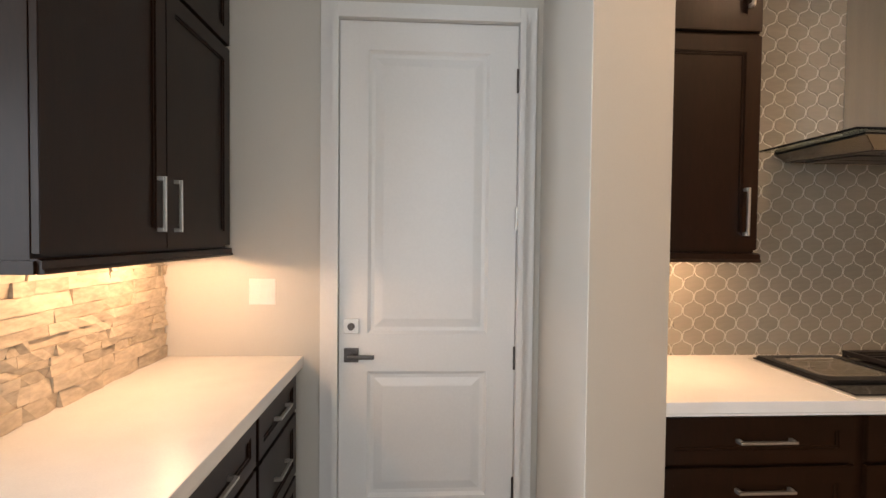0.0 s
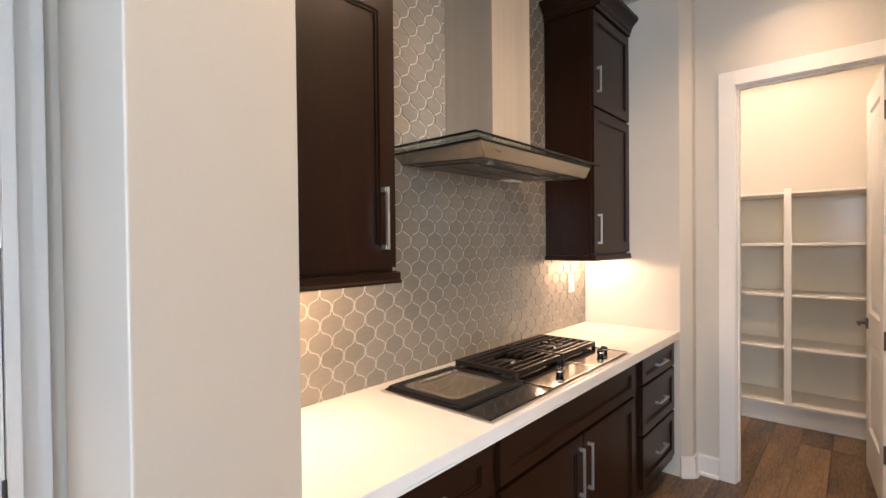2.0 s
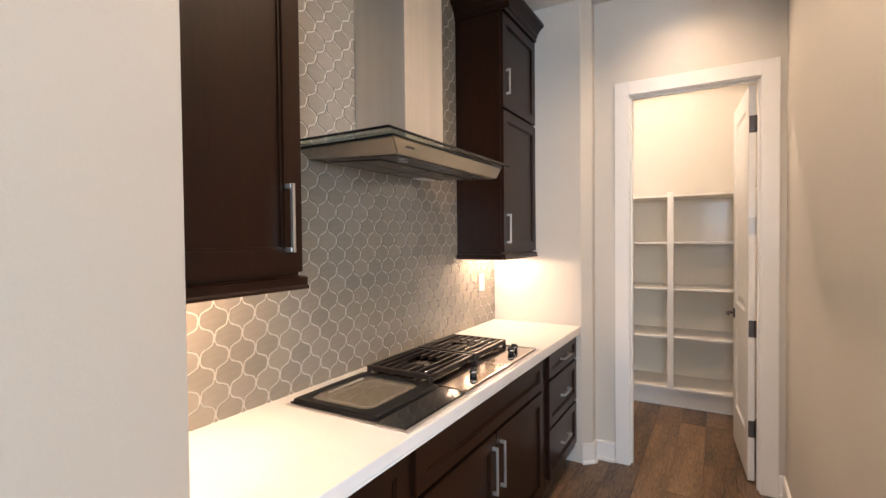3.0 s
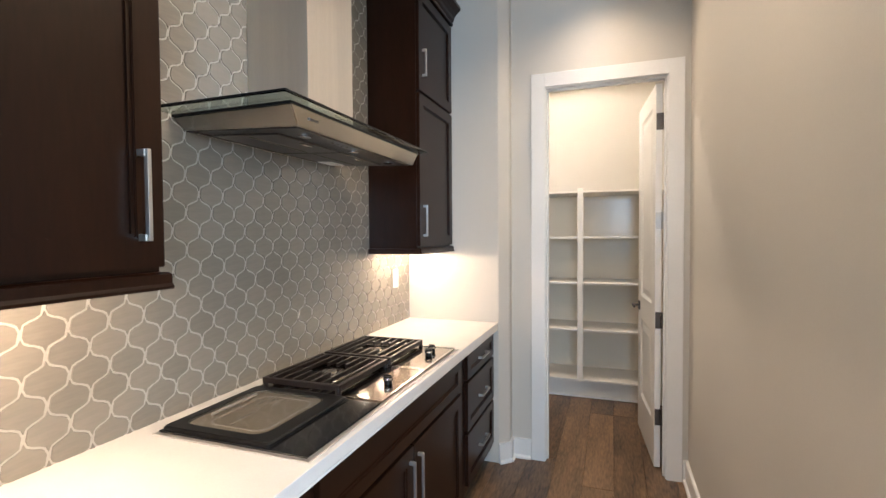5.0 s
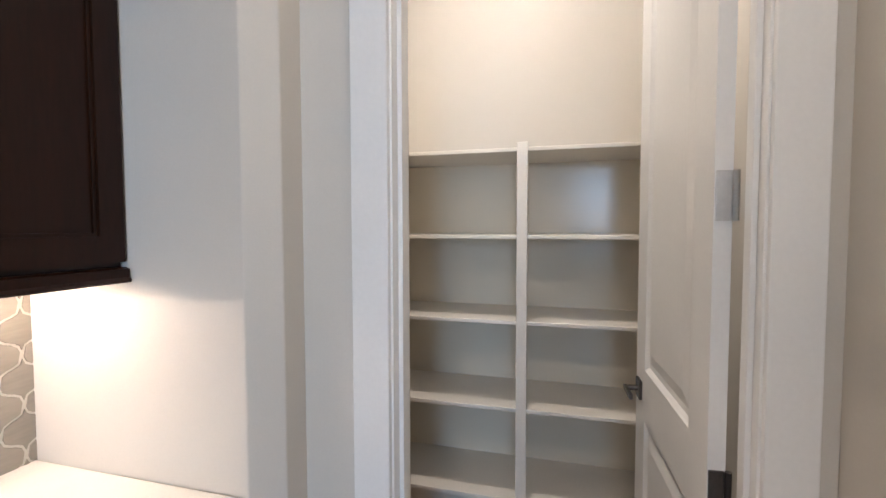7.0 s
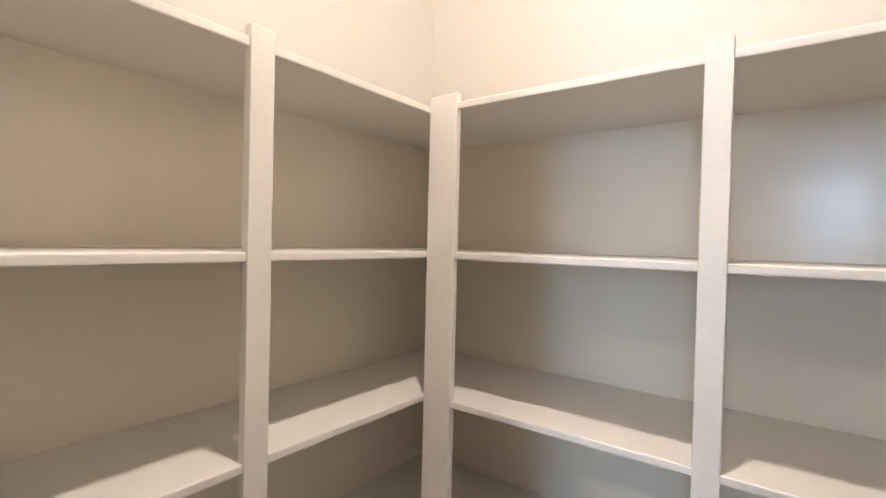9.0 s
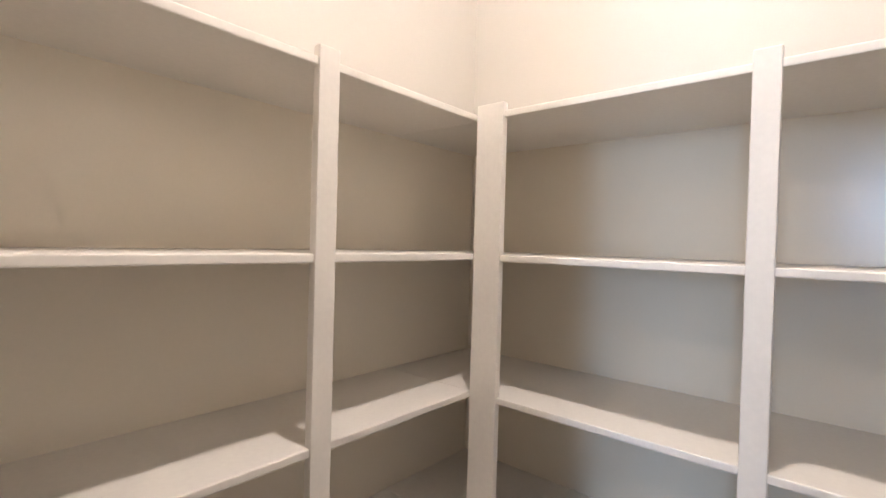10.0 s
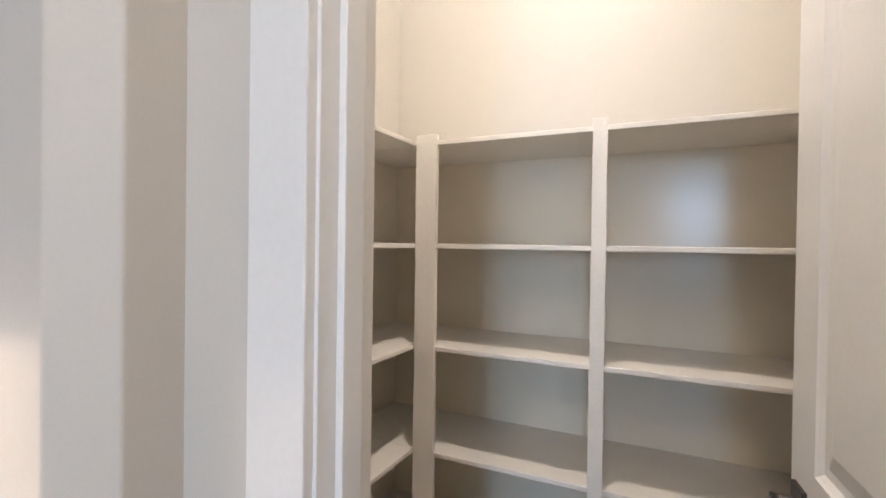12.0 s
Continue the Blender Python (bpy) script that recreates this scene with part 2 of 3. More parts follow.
setting("floor", boxed(-4.7, -4.2, -0.12, FAR_X + 0.15, WALL_Y + 0.16, -0.014), SUBFLOOR, "brown oak plank floor", "floor")
for nm, a in (("window_1", (-4.60, -0.20, 1.45, -4.55, 0.84, 2.88)), ("window_2", (-2.0, -4.10, 0.3, 0.9, -4.05, 2.7)), ("window_3", (-4.60, -1.10, 0.45, -4.55, -0.42, 2.88)), ("window_4", (-4.60, -3.86, 0.45, -4.55, -2.54, 2.88))):
    w = tagged(thing(nm, "tall white framed window onto daylight", "window"), kind="structure")
    x0, y0, z0, x1, y1, z1 = a
    along = y1 - y0 > x1 - x0
    for i in range(4):
        f = i / 3
        if along:
            y = y0 + 0.03 + f * (y1 - y0 - 0.06)
            part("window_frame", boxed(x0 - 0.02, y - 0.03, z0, x1 + 0.02, y + 0.03, z1, bevel=0.004), TRIM, w)
        else:
            x = x0 + 0.03 + f * (x1 - x0 - 0.06)
            part("window_frame", boxed(x - 0.03, y0 - 0.02, z0, x + 0.03, y1 + 0.02, z1, bevel=0.004), TRIM, w)
    g = part("pane", boxed((x0 + x1) / 2 - 0.003 if along else x0, y0 if along else (y0 + y1) / 2 - 0.003, z0, (x0 + x1) / 2 + 0.003 if along else x1, y1 if along else (y0 + y1) / 2 + 0.003, z1), PANE, w)
    g.visible_shadow = False

# ---- doors ----


def casing(bm, plane, out, lo, hi, top, width, axis):
    """Flat door casing on a wall: two legs and a head; plane: the wall's face, out: how far it stands proud."""
    spans = [(lo - width, lo, 0, top + width), (hi, hi + width, 0, top + width), (lo, hi, top, top + width)]
    for a, b, z0, z1 in spans:
        if axis == "y":
            box(bm, plane, a, z0, plane + out, b, z1, bevel=0.0025)
        else:
            box(bm, a, plane, z0, b, plane + out, z1, bevel=0.0025)
    return bm


def door_slab(parent, w, h, t, panels, name="door_leaf"):
    """Moulded two-panel door: local x along its width from the hinge, y its thickness, z up."""
    bm = bmesh.new()
    st = 0.125
    steps = ((0.0, 0.0), (0.004, 0.004), (0.014, 0.011), (0.030, 0.012), (0.062, 0.005), (0.068, 0.004))
    for y, s in ((0.0, 1), (t, -1)):
        quads = [(0, 0, st, h), (w - st, 0, w, h)]
        zs = [0.0] + [z for p in panels for z in p] + [h]
        quads += [(st, a, w - st, b) for a, b in zip(zs[::2], zs[1::2])]
        for a, b, c, d in quads:
            bm.faces.new([bm.verts.new(p) for p in ((a, y, b), (c, y, b), (c, y, d), (a, y, d))])
        for z0, z1 in panels:
            rings = [[bm.verts.new(p) for p in ((st + i, y + s * q, z0 + i), (w - st - i, y + s * q, z0 + i), (w - st - i, y + s * q, z1 - i), (st + i, y + s * q, z1 - i))] for i, q in steps]
            for a, b in zip(rings, rings[1:]):
                for k in range(4):
                    bm.faces.new((a[k], a[(k + 1) % 4], b[(k + 1) % 4], b[k]))
            bm.faces.new(rings[-1])
    for q in (((0, 0, 0), (0, t, 0), (0, t, h), (0, 0, h)), ((w, 0, 0), (w, t, 0), (w, t, h), (w, 0, h)), ((0, 0, 0), (w, 0, 0), (w, t, 0), (0, t, 0)), ((0, 0, h), (w, 0, h), (w, t, h), (0, t, h))):
        bm.faces.new([bm.verts.new(p) for p in q])
    bmesh.ops.remove_doubles(bm, verts=bm.verts[:], dist=1e-5)
    bmesh.ops.recalc_face_normals(bm, faces=bm.faces[:])
    return part(name, bm, TRIM, parent)


def lever(parent, place, side, reach, mat, square=True):
    """A square rose with a flat lever; side: the y way it faces, reach: how far and which way along x the lever goes."""
    x, y, z = place
    bm = boxed(x - 0.032, y, z - 0.032, x + 0.032, y + side * 0.009, z + 0.032, bevel=0.002)
    rose = part("rose", bm, mat, parent, "square metal rose")
    bm = rod(bmesh.new(), (x, y, z), (x, y + side * 0.05, z), 0.009)
    box(bm, x - 0.010 * (1 if reach > 0 else -1), y + side * 0.042, z - 0.009, x + reach, y + side * 0.054, z + 0.009, bevel=0.004)
    part("handle", bm, mat, parent, "straight metal lever handle")
    return rose


# white door in the north wall, closed
d1 = tagged(thing("door_1", "closed white two-panel door with square lever and deadbolt", "door", (-0.604, 2.112, 0.008)), kind="structure")
door_slab(d1, 0.788, 2.39, 0.040, [(0.27, 0.84), (1.01, 2.265)])
lever(d1, (0.055, 0, 0.916), -1, 0.105, BRONZE)
bm = boxed(0.055 - 0.033, -0.008, 1.045 - 0.033, 0.055 + 0.033, 0, 1.045 + 0.033, bevel=0.002)
bolt = part("deadbolt", bm, NICKEL, d1, "square satin deadbolt plate")
bm = rod(bmesh.new(), (0.055, -0.008, 1.045), (0.055, -0.018, 1.045), 0.016)
box(bm, 0.052, -0.021, 1.028, 0.058, -0.016, 1.062)
part("keyhole", bm, BRONZE, bolt)
for z in (0.30, 0.90, 1.53, 2.145):
    bm = rod(bmesh.new(), (0.789, -0.006, z - 0.052), (0.789, -0.006, z + 0.052), 0.0075, 10)
    box(bm, 0.785, -0.001, z - 0.048, 0.797, 0.004, z + 0.048)
    part("hinge", bm, NICKEL if z == 1.53 else BRONZE, d1)
bm = bmesh.new()
box(bm, GD_X0, 2.08, 0, -0.607, WALL_Y + 0.16, GD_Z), box(bm, 0.187, 2.08, 0, GD_X1, WALL_Y + 0.16, GD_Z), box(bm, -0.607, 2.08, 2.401, 0.187, WALL_Y + 0.16, GD_Z)
box(bm, -0.607, 2.155, 0, -0.595, 2.19, 2.39), box(bm, 0.175, 2.155, 0, 0.187, 2.19, 2.39)
part("door_jamb", bm, TRIM, d1).matrix_parent_inverse = d1.matrix_basis.inverted()
c = part("casing", casing(bmesh.new(), WALL_Y, -0.018, -0.612, 0.192, 2.406, 0.078, "x"), TRIM, d1)
c.matrix_parent_inverse = d1.matrix_basis.inverted()

# pantry door, swung open into the pantry
d2 = tagged(thing("door_2", "white two-panel pantry door standing open", "door", (3.481, 0.529, 0.012)), kind="structure")
d2.rotation_euler = (0, 0, radians(4.9))
door_slab(d2, 0.700, 2.385, 0.035, [(0.27, 0.84), (1.01, 2.265)])
lever(d2, (0.640, 0.035, 0.93), 1, -0.10, BRONZE)
lever(d2, (0.640, 0.0, 0.93), -1, -0.10, BRONZE)
for z in (0.315, 0.925, 1.545, 2.155):
    bm = boxed(-0.0035, 0.003, z - 0.051, 0.0, 0.033, z + 0.051, bevel=0.0015)
    rod(bm, (-0.004, -0.004, z - 0.051), (-0.004, -0.004, z + 0.051), 0.007, 10)
    part("hinge", bm, NICKEL if abs(z - 1.545) < 0.01 else BRONZE, d2, "bright satin hinge leaf" if abs(z - 1.545) < 0.01 else "dark metal hinge leaf")
f2 = tagged(thing("door_frame_2", "white painted door frame with flat casing around the pantry doorway", "door frame"), kind="structure")
bm = bmesh.new()
JY0, JY1, JZ = 0.512, 1.217, 2.408
box(bm, DOOR_X - 0.002, OPEN_Y0, 0, PANTRY_X + 0.002, JY0, OPEN_Z, bevel=0.0015)
box(bm, DOOR_X - 0.002, JY1, 0, PANTRY_X + 0.002, OPEN_Y1, OPEN_Z, bevel=0.0015)
box(bm, DOOR_X - 0.002, JY0, JZ, PANTRY_X + 0.002, JY1, OPEN_Z, bevel=0.0015)
part("door_jamb", bm, TRIM, f2)
for q in ((3.392, JY0, 0, 3.430, JY0 + 0.011, JZ), (3.392, JY1 - 0.011, 0, 3.430, JY1, JZ), (3.392, JY0 + 0.011, JZ - 0.011, 3.430, JY1 - 0.011, JZ)):
    part("door_stop", boxed(*q, bevel=0.002), TRIM, f2)
part("casing", casing(bmesh.new(), DOOR_X, -0.018, JY0 - 0.005, JY1 + 0.005, JZ + 0.005, 0.086, "y"), TRIM, f2)
part("casing", casing(bmesh.new(), PANTRY_X, 0.012, JY0 - 0.005, JY1 + 0.005, JZ + 0.005, 0.086, "y"), TRIM, f2)

# ---- baseboards ----
BASE = [(0, 0), (0.027, 0), (0.027, 0.012), (0.020, 0.019), (0.015, 0.022), (0.015, 0.122), (0.011, 0.128), (0.006, 0.130), (0, 0.130)]


def base(a, b, out):
    return tagged(part("baseboard", profile_along(BASE, (*a, 0), (*b, 0), (*out, 0)), TRIM), "white painted baseboard with shoe moulding", "baseboard", kind="structure")


base((3.284, 1.440), (END_X + 0.002, 1.502), (-0.74, -0.67))
base((3.274, 1.440), (DOOR_X, 1.440), (0, -1))
base((DOOR_X, 1.311), (DOOR_X, 1.425), (-1, 0))
base((DOOR_X, RIGHT_Y), (DOOR_X, 0.418), (-1, 0))
base((1.15, RIGHT_Y), (DOOR_X, RIGHT_Y), (0, 1))
base((0.297, WALL_Y - 0.03), (0.208, 1.270), (-0.994, 0.106))
base((0.208, 1.270), (0.566, 1.500), (0.541, -0.841))

# ---- cabinets ----


def frame_ring(bm, u0, u1, z0, z1, ru, rz, y0, y1, bevel=0.0018):
    """A rectangular frame in one piece, its members ru and rz wide, between the planes y0 and y1."""
    loops = []
    for y in (y0, y1):
        for a, b in ((0, 0), (ru, rz)):
            loops.append([bm.verts.new(p) for p in ((u0 + a, y, z0 + b), (u1 - a, y, z0 + b), (u1 - a, y, z1 - b), (u0 + a, y, z1 - b))])
    o0, i0, o1, i1 = loops
    fs = []
    for a, b in ((o0, i0), (i0, i1), (i1, o1), (o1, o0)):
        for k in range(4):
            fs.append(bm.faces.new((a[k], a[(k + 1) % 4], b[(k + 1) % 4], b[k])))
    bmesh.ops.recalc_face_normals(bm, faces=fs)
    if bevel:
        es = [e for e in bm.edges if e.calc_face_angle(0) > 0.5]
        bmesh.ops.bevel(bm, geom=es, offset=bevel, segments=2, affect="EDGES")
    return bm


def shaker(parent, u0, u1, z0, z1, name="door", rail=0.06, t=0.020, y=0.0):
    """A framed front with a recessed panel, its back on the plane y, facing -y."""
    r2 = min(rail, (z1 - z0) * 0.3)
    ob = part(name, frame_ring(bmesh.new(), u0, u1, z0, z1, rail, r2, y - t, y), CABINET, parent)
    part("bead", frame_ring(bmesh.new(), u0 + rail - 0.001, u1 - rail + 0.001, z0 + r2 - 0.001, z1 - r2 + 0.001, 0.008, 0.008, y - 0.015, y - 0.004, 0.0), CABINET, ob)
    part("panel", boxed(u0 + rail - 0.004, y - 0.010, z0 + r2 - 0.004, u1 - rail + 0.004, y - 0.003, z1 - r2 + 0.004), CABINET, ob)
    return ob


def pull(parent, u, z, length, upright=True, y=-0.020):
    """A square bar pull on two posts."""
    bm = bmesh.new()
    h = length / 2
    if upright:
        box(bm, u - 0.0042, y - 0.026, z - h, u + 0.0042, y - 0.016, z + h, bevel=0.0012)
        for s in (-1, 1):
            box(bm, u - 0.0065, y - 0.019, z + s * (h - 0.0065) - 0.0065, u + 0.0065, y, z + s * (h - 0.0065) + 0.0065, bevel=0.001)
    else:
        box(bm, u - h, y - 0.030, z - 0.0042, u + h, y - 0.018, z + 0.0042, bevel=0.0012)
        for s in (-1, 1):
            box(bm, u + s * (h - 0.0065) - 0.0065, y - 0.019, z - 0.0065, u + s * (h - 0.0065) + 0.0065, y, z + 0.0065, bevel=0.001)
    return part("handle", bm, NICKEL, parent, "satin nickel bar handle")


def base_body(parent, w, depth, top=0.874):
    bm = boxed(0, 0, 0.105, w, depth, top, bevel=0.001)
    part("body", bm, CABINET, parent)
    part("toe_kick", boxed(0.0, 0.065, 0, w, 0.083, 0.105), CABINET, parent)


FACE = 1.545
DEPTH = WALL_Y - FACE
lower = "base cabinets under the cooktop counter"
c1 = thing("base_cabinet", "espresso wooden base cabinet with drawers and satin bar handles", "cabinet", (0.537, FACE, 0), lower)
base_body(c1, 0.728, DEPTH)
for z0, z1 in ((0.695, 0.855), (0.415, 0.68), (0.13, 0.40)):
    pull(shaker(c1, 0.012, 0.716, z0, z1, "drawer_front"), 0.385, (z0 + z1) / 2 if z1 - z0 < 0.2 else z1 - 0.075, 0.20, False)
c2 = thing("base_cabinet", "espresso wooden base cabinet with double doors below the cooktop", "cabinet", (1.267, FACE, 0), lower)
base_body(c2, 1.325, DEPTH)
shaker(c2, 0.03, 1.250, 0.695, 0.855, "false_front")
pull(shaker(c2, 0.03, 0.636, 0.13, 0.68), 0.600, 0.535, 0.20)
pull(shaker(c2, 0.644, 1.250, 0.13, 0.68), 0.680, 0.535, 0.20)
c3 = thing("base_cabinet", "espresso wooden three-drawer base cabinet at the counter's end", "cabinet", (2.594, FACE, 0), lower)
base_body(c3, END_X - 2.594 - 0.002, DEPTH)
for z0, z1 in ((0.715, 0.855), (0.44, 0.70), (0.15, 0.425)):
    pull(shaker(c3, 0.03, 0.60, z0, z1, "drawer_front", rail=0.05), 0.315, (z0 + z1) / 2, 0.16, False)

# counter of the cooktop run
def counter(label, x0, y0, x1, y1, edge):
    """A quartz slab with a thicker mitred strip along its front edge."""
    ob = thing("countertop", label, "countertop", ((x0 + x1) / 2, (y0 + y1) / 2, 0.876))
    for nm, bm in (("slab", boxed(x0, y0, 0.876, x1, y1, 0.915, bevel=0.003)), ("front_edge", boxed(*edge, bevel=0.002))):
        part(nm, bm, QUARTZ, ob).matrix_parent_inverse = Matrix.Translation(-ob.location)


counter("white quartz countertop with a square edge on the espresso cabinets", 0.537, 1.503, END_X - 0.001, WALL_Y, (0.538, 1.5035, 0.866, END_X - 0.002, 1.523, 0.8755))


def crown(parent, u0, u1, z, y, depth, left=True, right=True):
    prof = [(0, 0), (0.012, 0), (0.014, 0.012), (0.010, 0.020), (0.020, 0.034), (0.024, 0.050), (0.038, 0.070), (0.058, 0.088), (0.066, 0.092), (0.066, 0.112), (0, 0.112)]
    bm = profile_along(prof, (u0, y, z), (u1, y, z), (0, -1, 0))
    ob = part("crown", bm, CABINET, parent)
    if left:
        part("crown_return", profile_along(prof, (u0, y - 0.05, z), (u0, y + depth, z), (-1, 0, 0)), CABINET, parent)
    if right:
        part("crown_return", profile_along(prof, (u1, y - 0.05, z), (u1, y + depth, z), (1, 0, 0)), CABINET, parent)


def upper(name, label, place, turn, w, depth, doors, handles, bottom=1.372, split=2.262, top=2.835, crown_sides=(True, True), group="upper cabinets"):
    """A tall wall cabinet: two tiers of doors, a light rail below and a crown above."""
    ob = thing(name, label, "cabinet", place, group)
    ob.rotation_euler = (0, 0, radians(turn))
    part("body", boxed(0, 0, bottom + 0.028, w, depth, top, bevel=0.001), CABINET, ob)
    bm = bmesh.new()
    rail = [(0, 0), (0.016, 0), (0.018, 0.006), (0.012, 0.012), (0.012, 0.030), (0, 0.034)]
    bm = profile_along(rail, (-0.004, -0.016, bottom), (w + (0.006 if crown_sides[1] else -0.002), -0.016, bottom), (0, -1, 0))
    box(bm, 0, -0.016, bottom, w, 0.004, bottom + 0.034)
    for s, u in ((crown_sides[0], 0.0), (crown_sides[1], w)):
        if s:
            box(bm, u - 0.018 if u else -0.012, -0.016, bottom, u if u else 0.0, depth, bottom + 0.030) if not u else box(bm, u - 0.018, -0.016, bottom, u + 0.005, depth, bottom + 0.030, bevel=0.002)
    part("light_rail", bm, CABINET, ob)
    n = doors
    for i in range(n):
        u0, u1 = 0.001 + i * (w - 0.002) / n + 0.0015, 0.001 + (i + 1) * (w - 0.002) / n - 0.0015
        hu = u1 - 0.050 if handles[i] > 0 else u0 + 0.050
        pull(shaker(ob, u0, u1, bottom + 0.045, split - 0.008), hu, bottom + 0.185, 0.175)
        pull(shaker(ob, u0, u1, split + 0.008, top - 0.012), hu, split + 0.165, 0.150)
    crown(ob, 0, w, top - 0.004, -0.018, depth, *crown_sides)
    part("top", boxed(0, -0.018, top, w, depth, top + 0.104), CABINET, ob)
    for i in range(2):
        u = w * (0.28 + 0.44 * i)
        part("puck_light", rod(bmesh.new(), (u, depth * 0.55, bottom + 0.018), (u, depth * 0.55, bottom + 0.028), 0.034, 20), LAMP_WARM, ob, "small round warm under-cabinet light")
    return ob


upper("wall_cabinet", "tall espresso wall cabinet beside the range hood", (0.537, 1.690, 0), 0, 0.452, WALL_Y - 1.690, 1, (1,), split=2.205, crown_sides=(False, True))
upper("wall_cabinet", "tall espresso wall cabinet with stacked doors in the corner", (2.668, 1.826, 0), 0, END_X - 2.668 - 0.002, WALL_Y - 1.826, 1, (-1,), crown_sides=(True, False))
upper("wall_cabinet", "double-door espresso wall cabinet above the stone backsplash", (-1.100, 1.072, 0), 90, 1.050, 0.284, 2, (1, -1), bottom=1.364, crown_sides=(True, False))


def spot(name, place, target, power, colour, angle, blend=0.5, radius=0.04):
    data = bpy.data.lights.new(name, "SPOT")
    data.energy, data.color, data.spot_size, data.spot_blend, data.shadow_soft_size = power, colour, radians(angle), blend, radius
    ob = new(name, data)
    ob.matrix_world = look(place, target)


for x, y, z, k in ((0.68, 1.93, 1.372, 0.85), (0.86, 1.93, 1.372, 0.85), (2.82, 1.99, 1.372, 0.75), (3.06, 1.99, 1.372, 0.9), (-1.16, 1.45, 1.362, 0.7), (-1.16, 1.80, 1.362, 1.0)):
    spot("puck_lamp", (x, y, z + 0.006), (x, y, 0.9), POWER["under"] * k, WARM, 177, 0.12, 0.03)

# recessed ceiling lights, with their lamps
DOWN = [(2.98, 0.87), (1.55, 0.87), (-0.60, -1.0), (-2.6, -1.0)]
can = thing("ceiling_light", "recessed round ceiling light with a white trim ring", "ceiling light", (DOWN[0][0], DOWN[0][1], CEILING), "recessed lights")
bm = bmesh.new()
rod(bm, (0, 0, -0.006), (0, 0, 0.0), 0.085, 32, 0.092)
part("trim_ring", bm, TRIM, can)
part("lens", rod(bmesh.new(), (0, 0, -0.009), (0, 0, -0.004), 0.062, 32), LAMP_WARM, can, "glowing warm lens")
for x, y in DOWN[1:]:
    copy_thing(can, Matrix.Translation((x, y, CEILING)))
for x, y in DOWN:
    spot("downlight_lamp", (x, y, CEILING - 0.02), (x, y, 0), POWER["down"] * (0.47 if x > 2 else 1.0 if x > 1 else 0.25), SOFT_WARM, 162 if 1 < x < 2 else 140, 0.6 if 1 < x < 2 else 1.0, 0.07)
copy_thing(can, Matrix.Translation((4.10, 1.24, CEILING)))
data = bpy.data.lights.new("pantry_lamp", "SPOT")
data.energy, data.color, data.shadow_soft_size = POWER["pantry"], PALE_WARM, 0.05
data.spot_size, data.spot_blend = radians(172), 0.25
new("pantry_lamp", data).location = (4.10, 1.24, CEILING - 0.02)

# ---- range hood ----
hood = thing("range_hood", "stainless steel chimney range hood with a flat glass canopy", "range hood", (1.853, 1.90, 1.79))
bm = bmesh.new()
prof = [(1.395, 1.852), (2.318, 1.852), (2.285, 1.798), (1.440, 1.798)]
fr = [bm.verts.new((x, 1.670 if z > 1.82 else 1.682, z)) for x, z in prof]
bk = [bm.verts.new((x, TILE_Y - 0.002, z if z > 1.82 else z + 0.021)) for x, z in prof]
bm.faces.new(fr), bm.faces.new(bk[::-1])
for i in range(4):
    j = (i + 1) % 4
    bm.faces.new((fr[j], fr[i], bk[i], bk[j]))
bmesh.ops.recalc_face_normals(bm, faces=bm.faces[:])
bmesh.ops.bevel(bm, geom=bm.edges[:], offset=0.003, segments=2, affect="EDGES")
inv = Matrix.Translation((-1.853, -1.90, -1.79))


def hp(name, bm, mat, label="", parent=hood):
    ob = part(name, bm, mat, parent, label)
    if parent is hood:
        ob.matrix_parent_inverse = inv
    return ob


hp("canopy_body", bm, STEEL)
GX0, GX1, GY0 = 1.323, 2.352, 1.633
glass = hp("glass_canopy", boxed(GX0, GY0, 1.8605, GX1, TILE_Y - 0.002, 1.8685, bevel=0.002), GLASS, "flat clear glass canopy plate")
glass.visible_shadow = False
hp("edge_trim", boxed(GX0 - 0.001, GY0 - 0.0015, 1.8640, GX1 + 0.001, GY0 - 0.0003, 1.8690), BLACK)
hp("edge_trim", boxed(GX0 - 0.0015, GY0, 1.8640, GX0 - 0.0003, TILE_Y - 0.004, 1.8690), BLACK)
hp("top_seam", boxed(1.392, 1.667, 1.8522, 2.321, TILE_Y - 0.004, 1.8600, bevel=0.001), BLACK, "black gasket under the glass")
hp("chimney", boxed(1.728, 1.848, 1.869, 2.038, TILE_Y - 0.002, CEILING, bevel=0.002), CHIMNEY_LIT, "tall brushed steel chimney cover")


def tilted(bm):
    """Lean a piece of the underside: it rises towards the wall."""
    for v in bm.verts:
        v.co.z += 0.055 * max(0.0, v.co.y - 1.70)
    return bm


# filters in dark metal: the shade below the hood is in their colour
for x0, x1 in ((1.50, 1.845), (1.855, 2.20)):
    f = hp("filter", tilted(boxed(x0, 1.80, 1.788, x1, 2.06, 1.796, bevel=0.003)), BRONZE)
    part("filter_seam", tilted(boxed(x0 + 0.02, 1.926, 1.786, x1 - 0.02, 1.930, 1.7885)), STEEL, f)
    part("filter_latch", tilted(boxed((x0 + x1) / 2 - 0.03, 1.812, 1.7845, (x0 + x1) / 2 + 0.03, 1.828, 1.7885, bevel=0.001)), STEEL_TOP, f)
hp("rear_rail", tilted(boxed(1.45, 2.078, 1.786, 2.256, 2.088, 1.7945, bevel=0.002)), STEEL_TOP, "thin bright rail")
hp("light_panel", tilted(boxed(2.075, 1.985, 1.7845, 2.185, 2.050, 1.7882, bevel=0.001)), PLASTIC, "pale plastic panel")
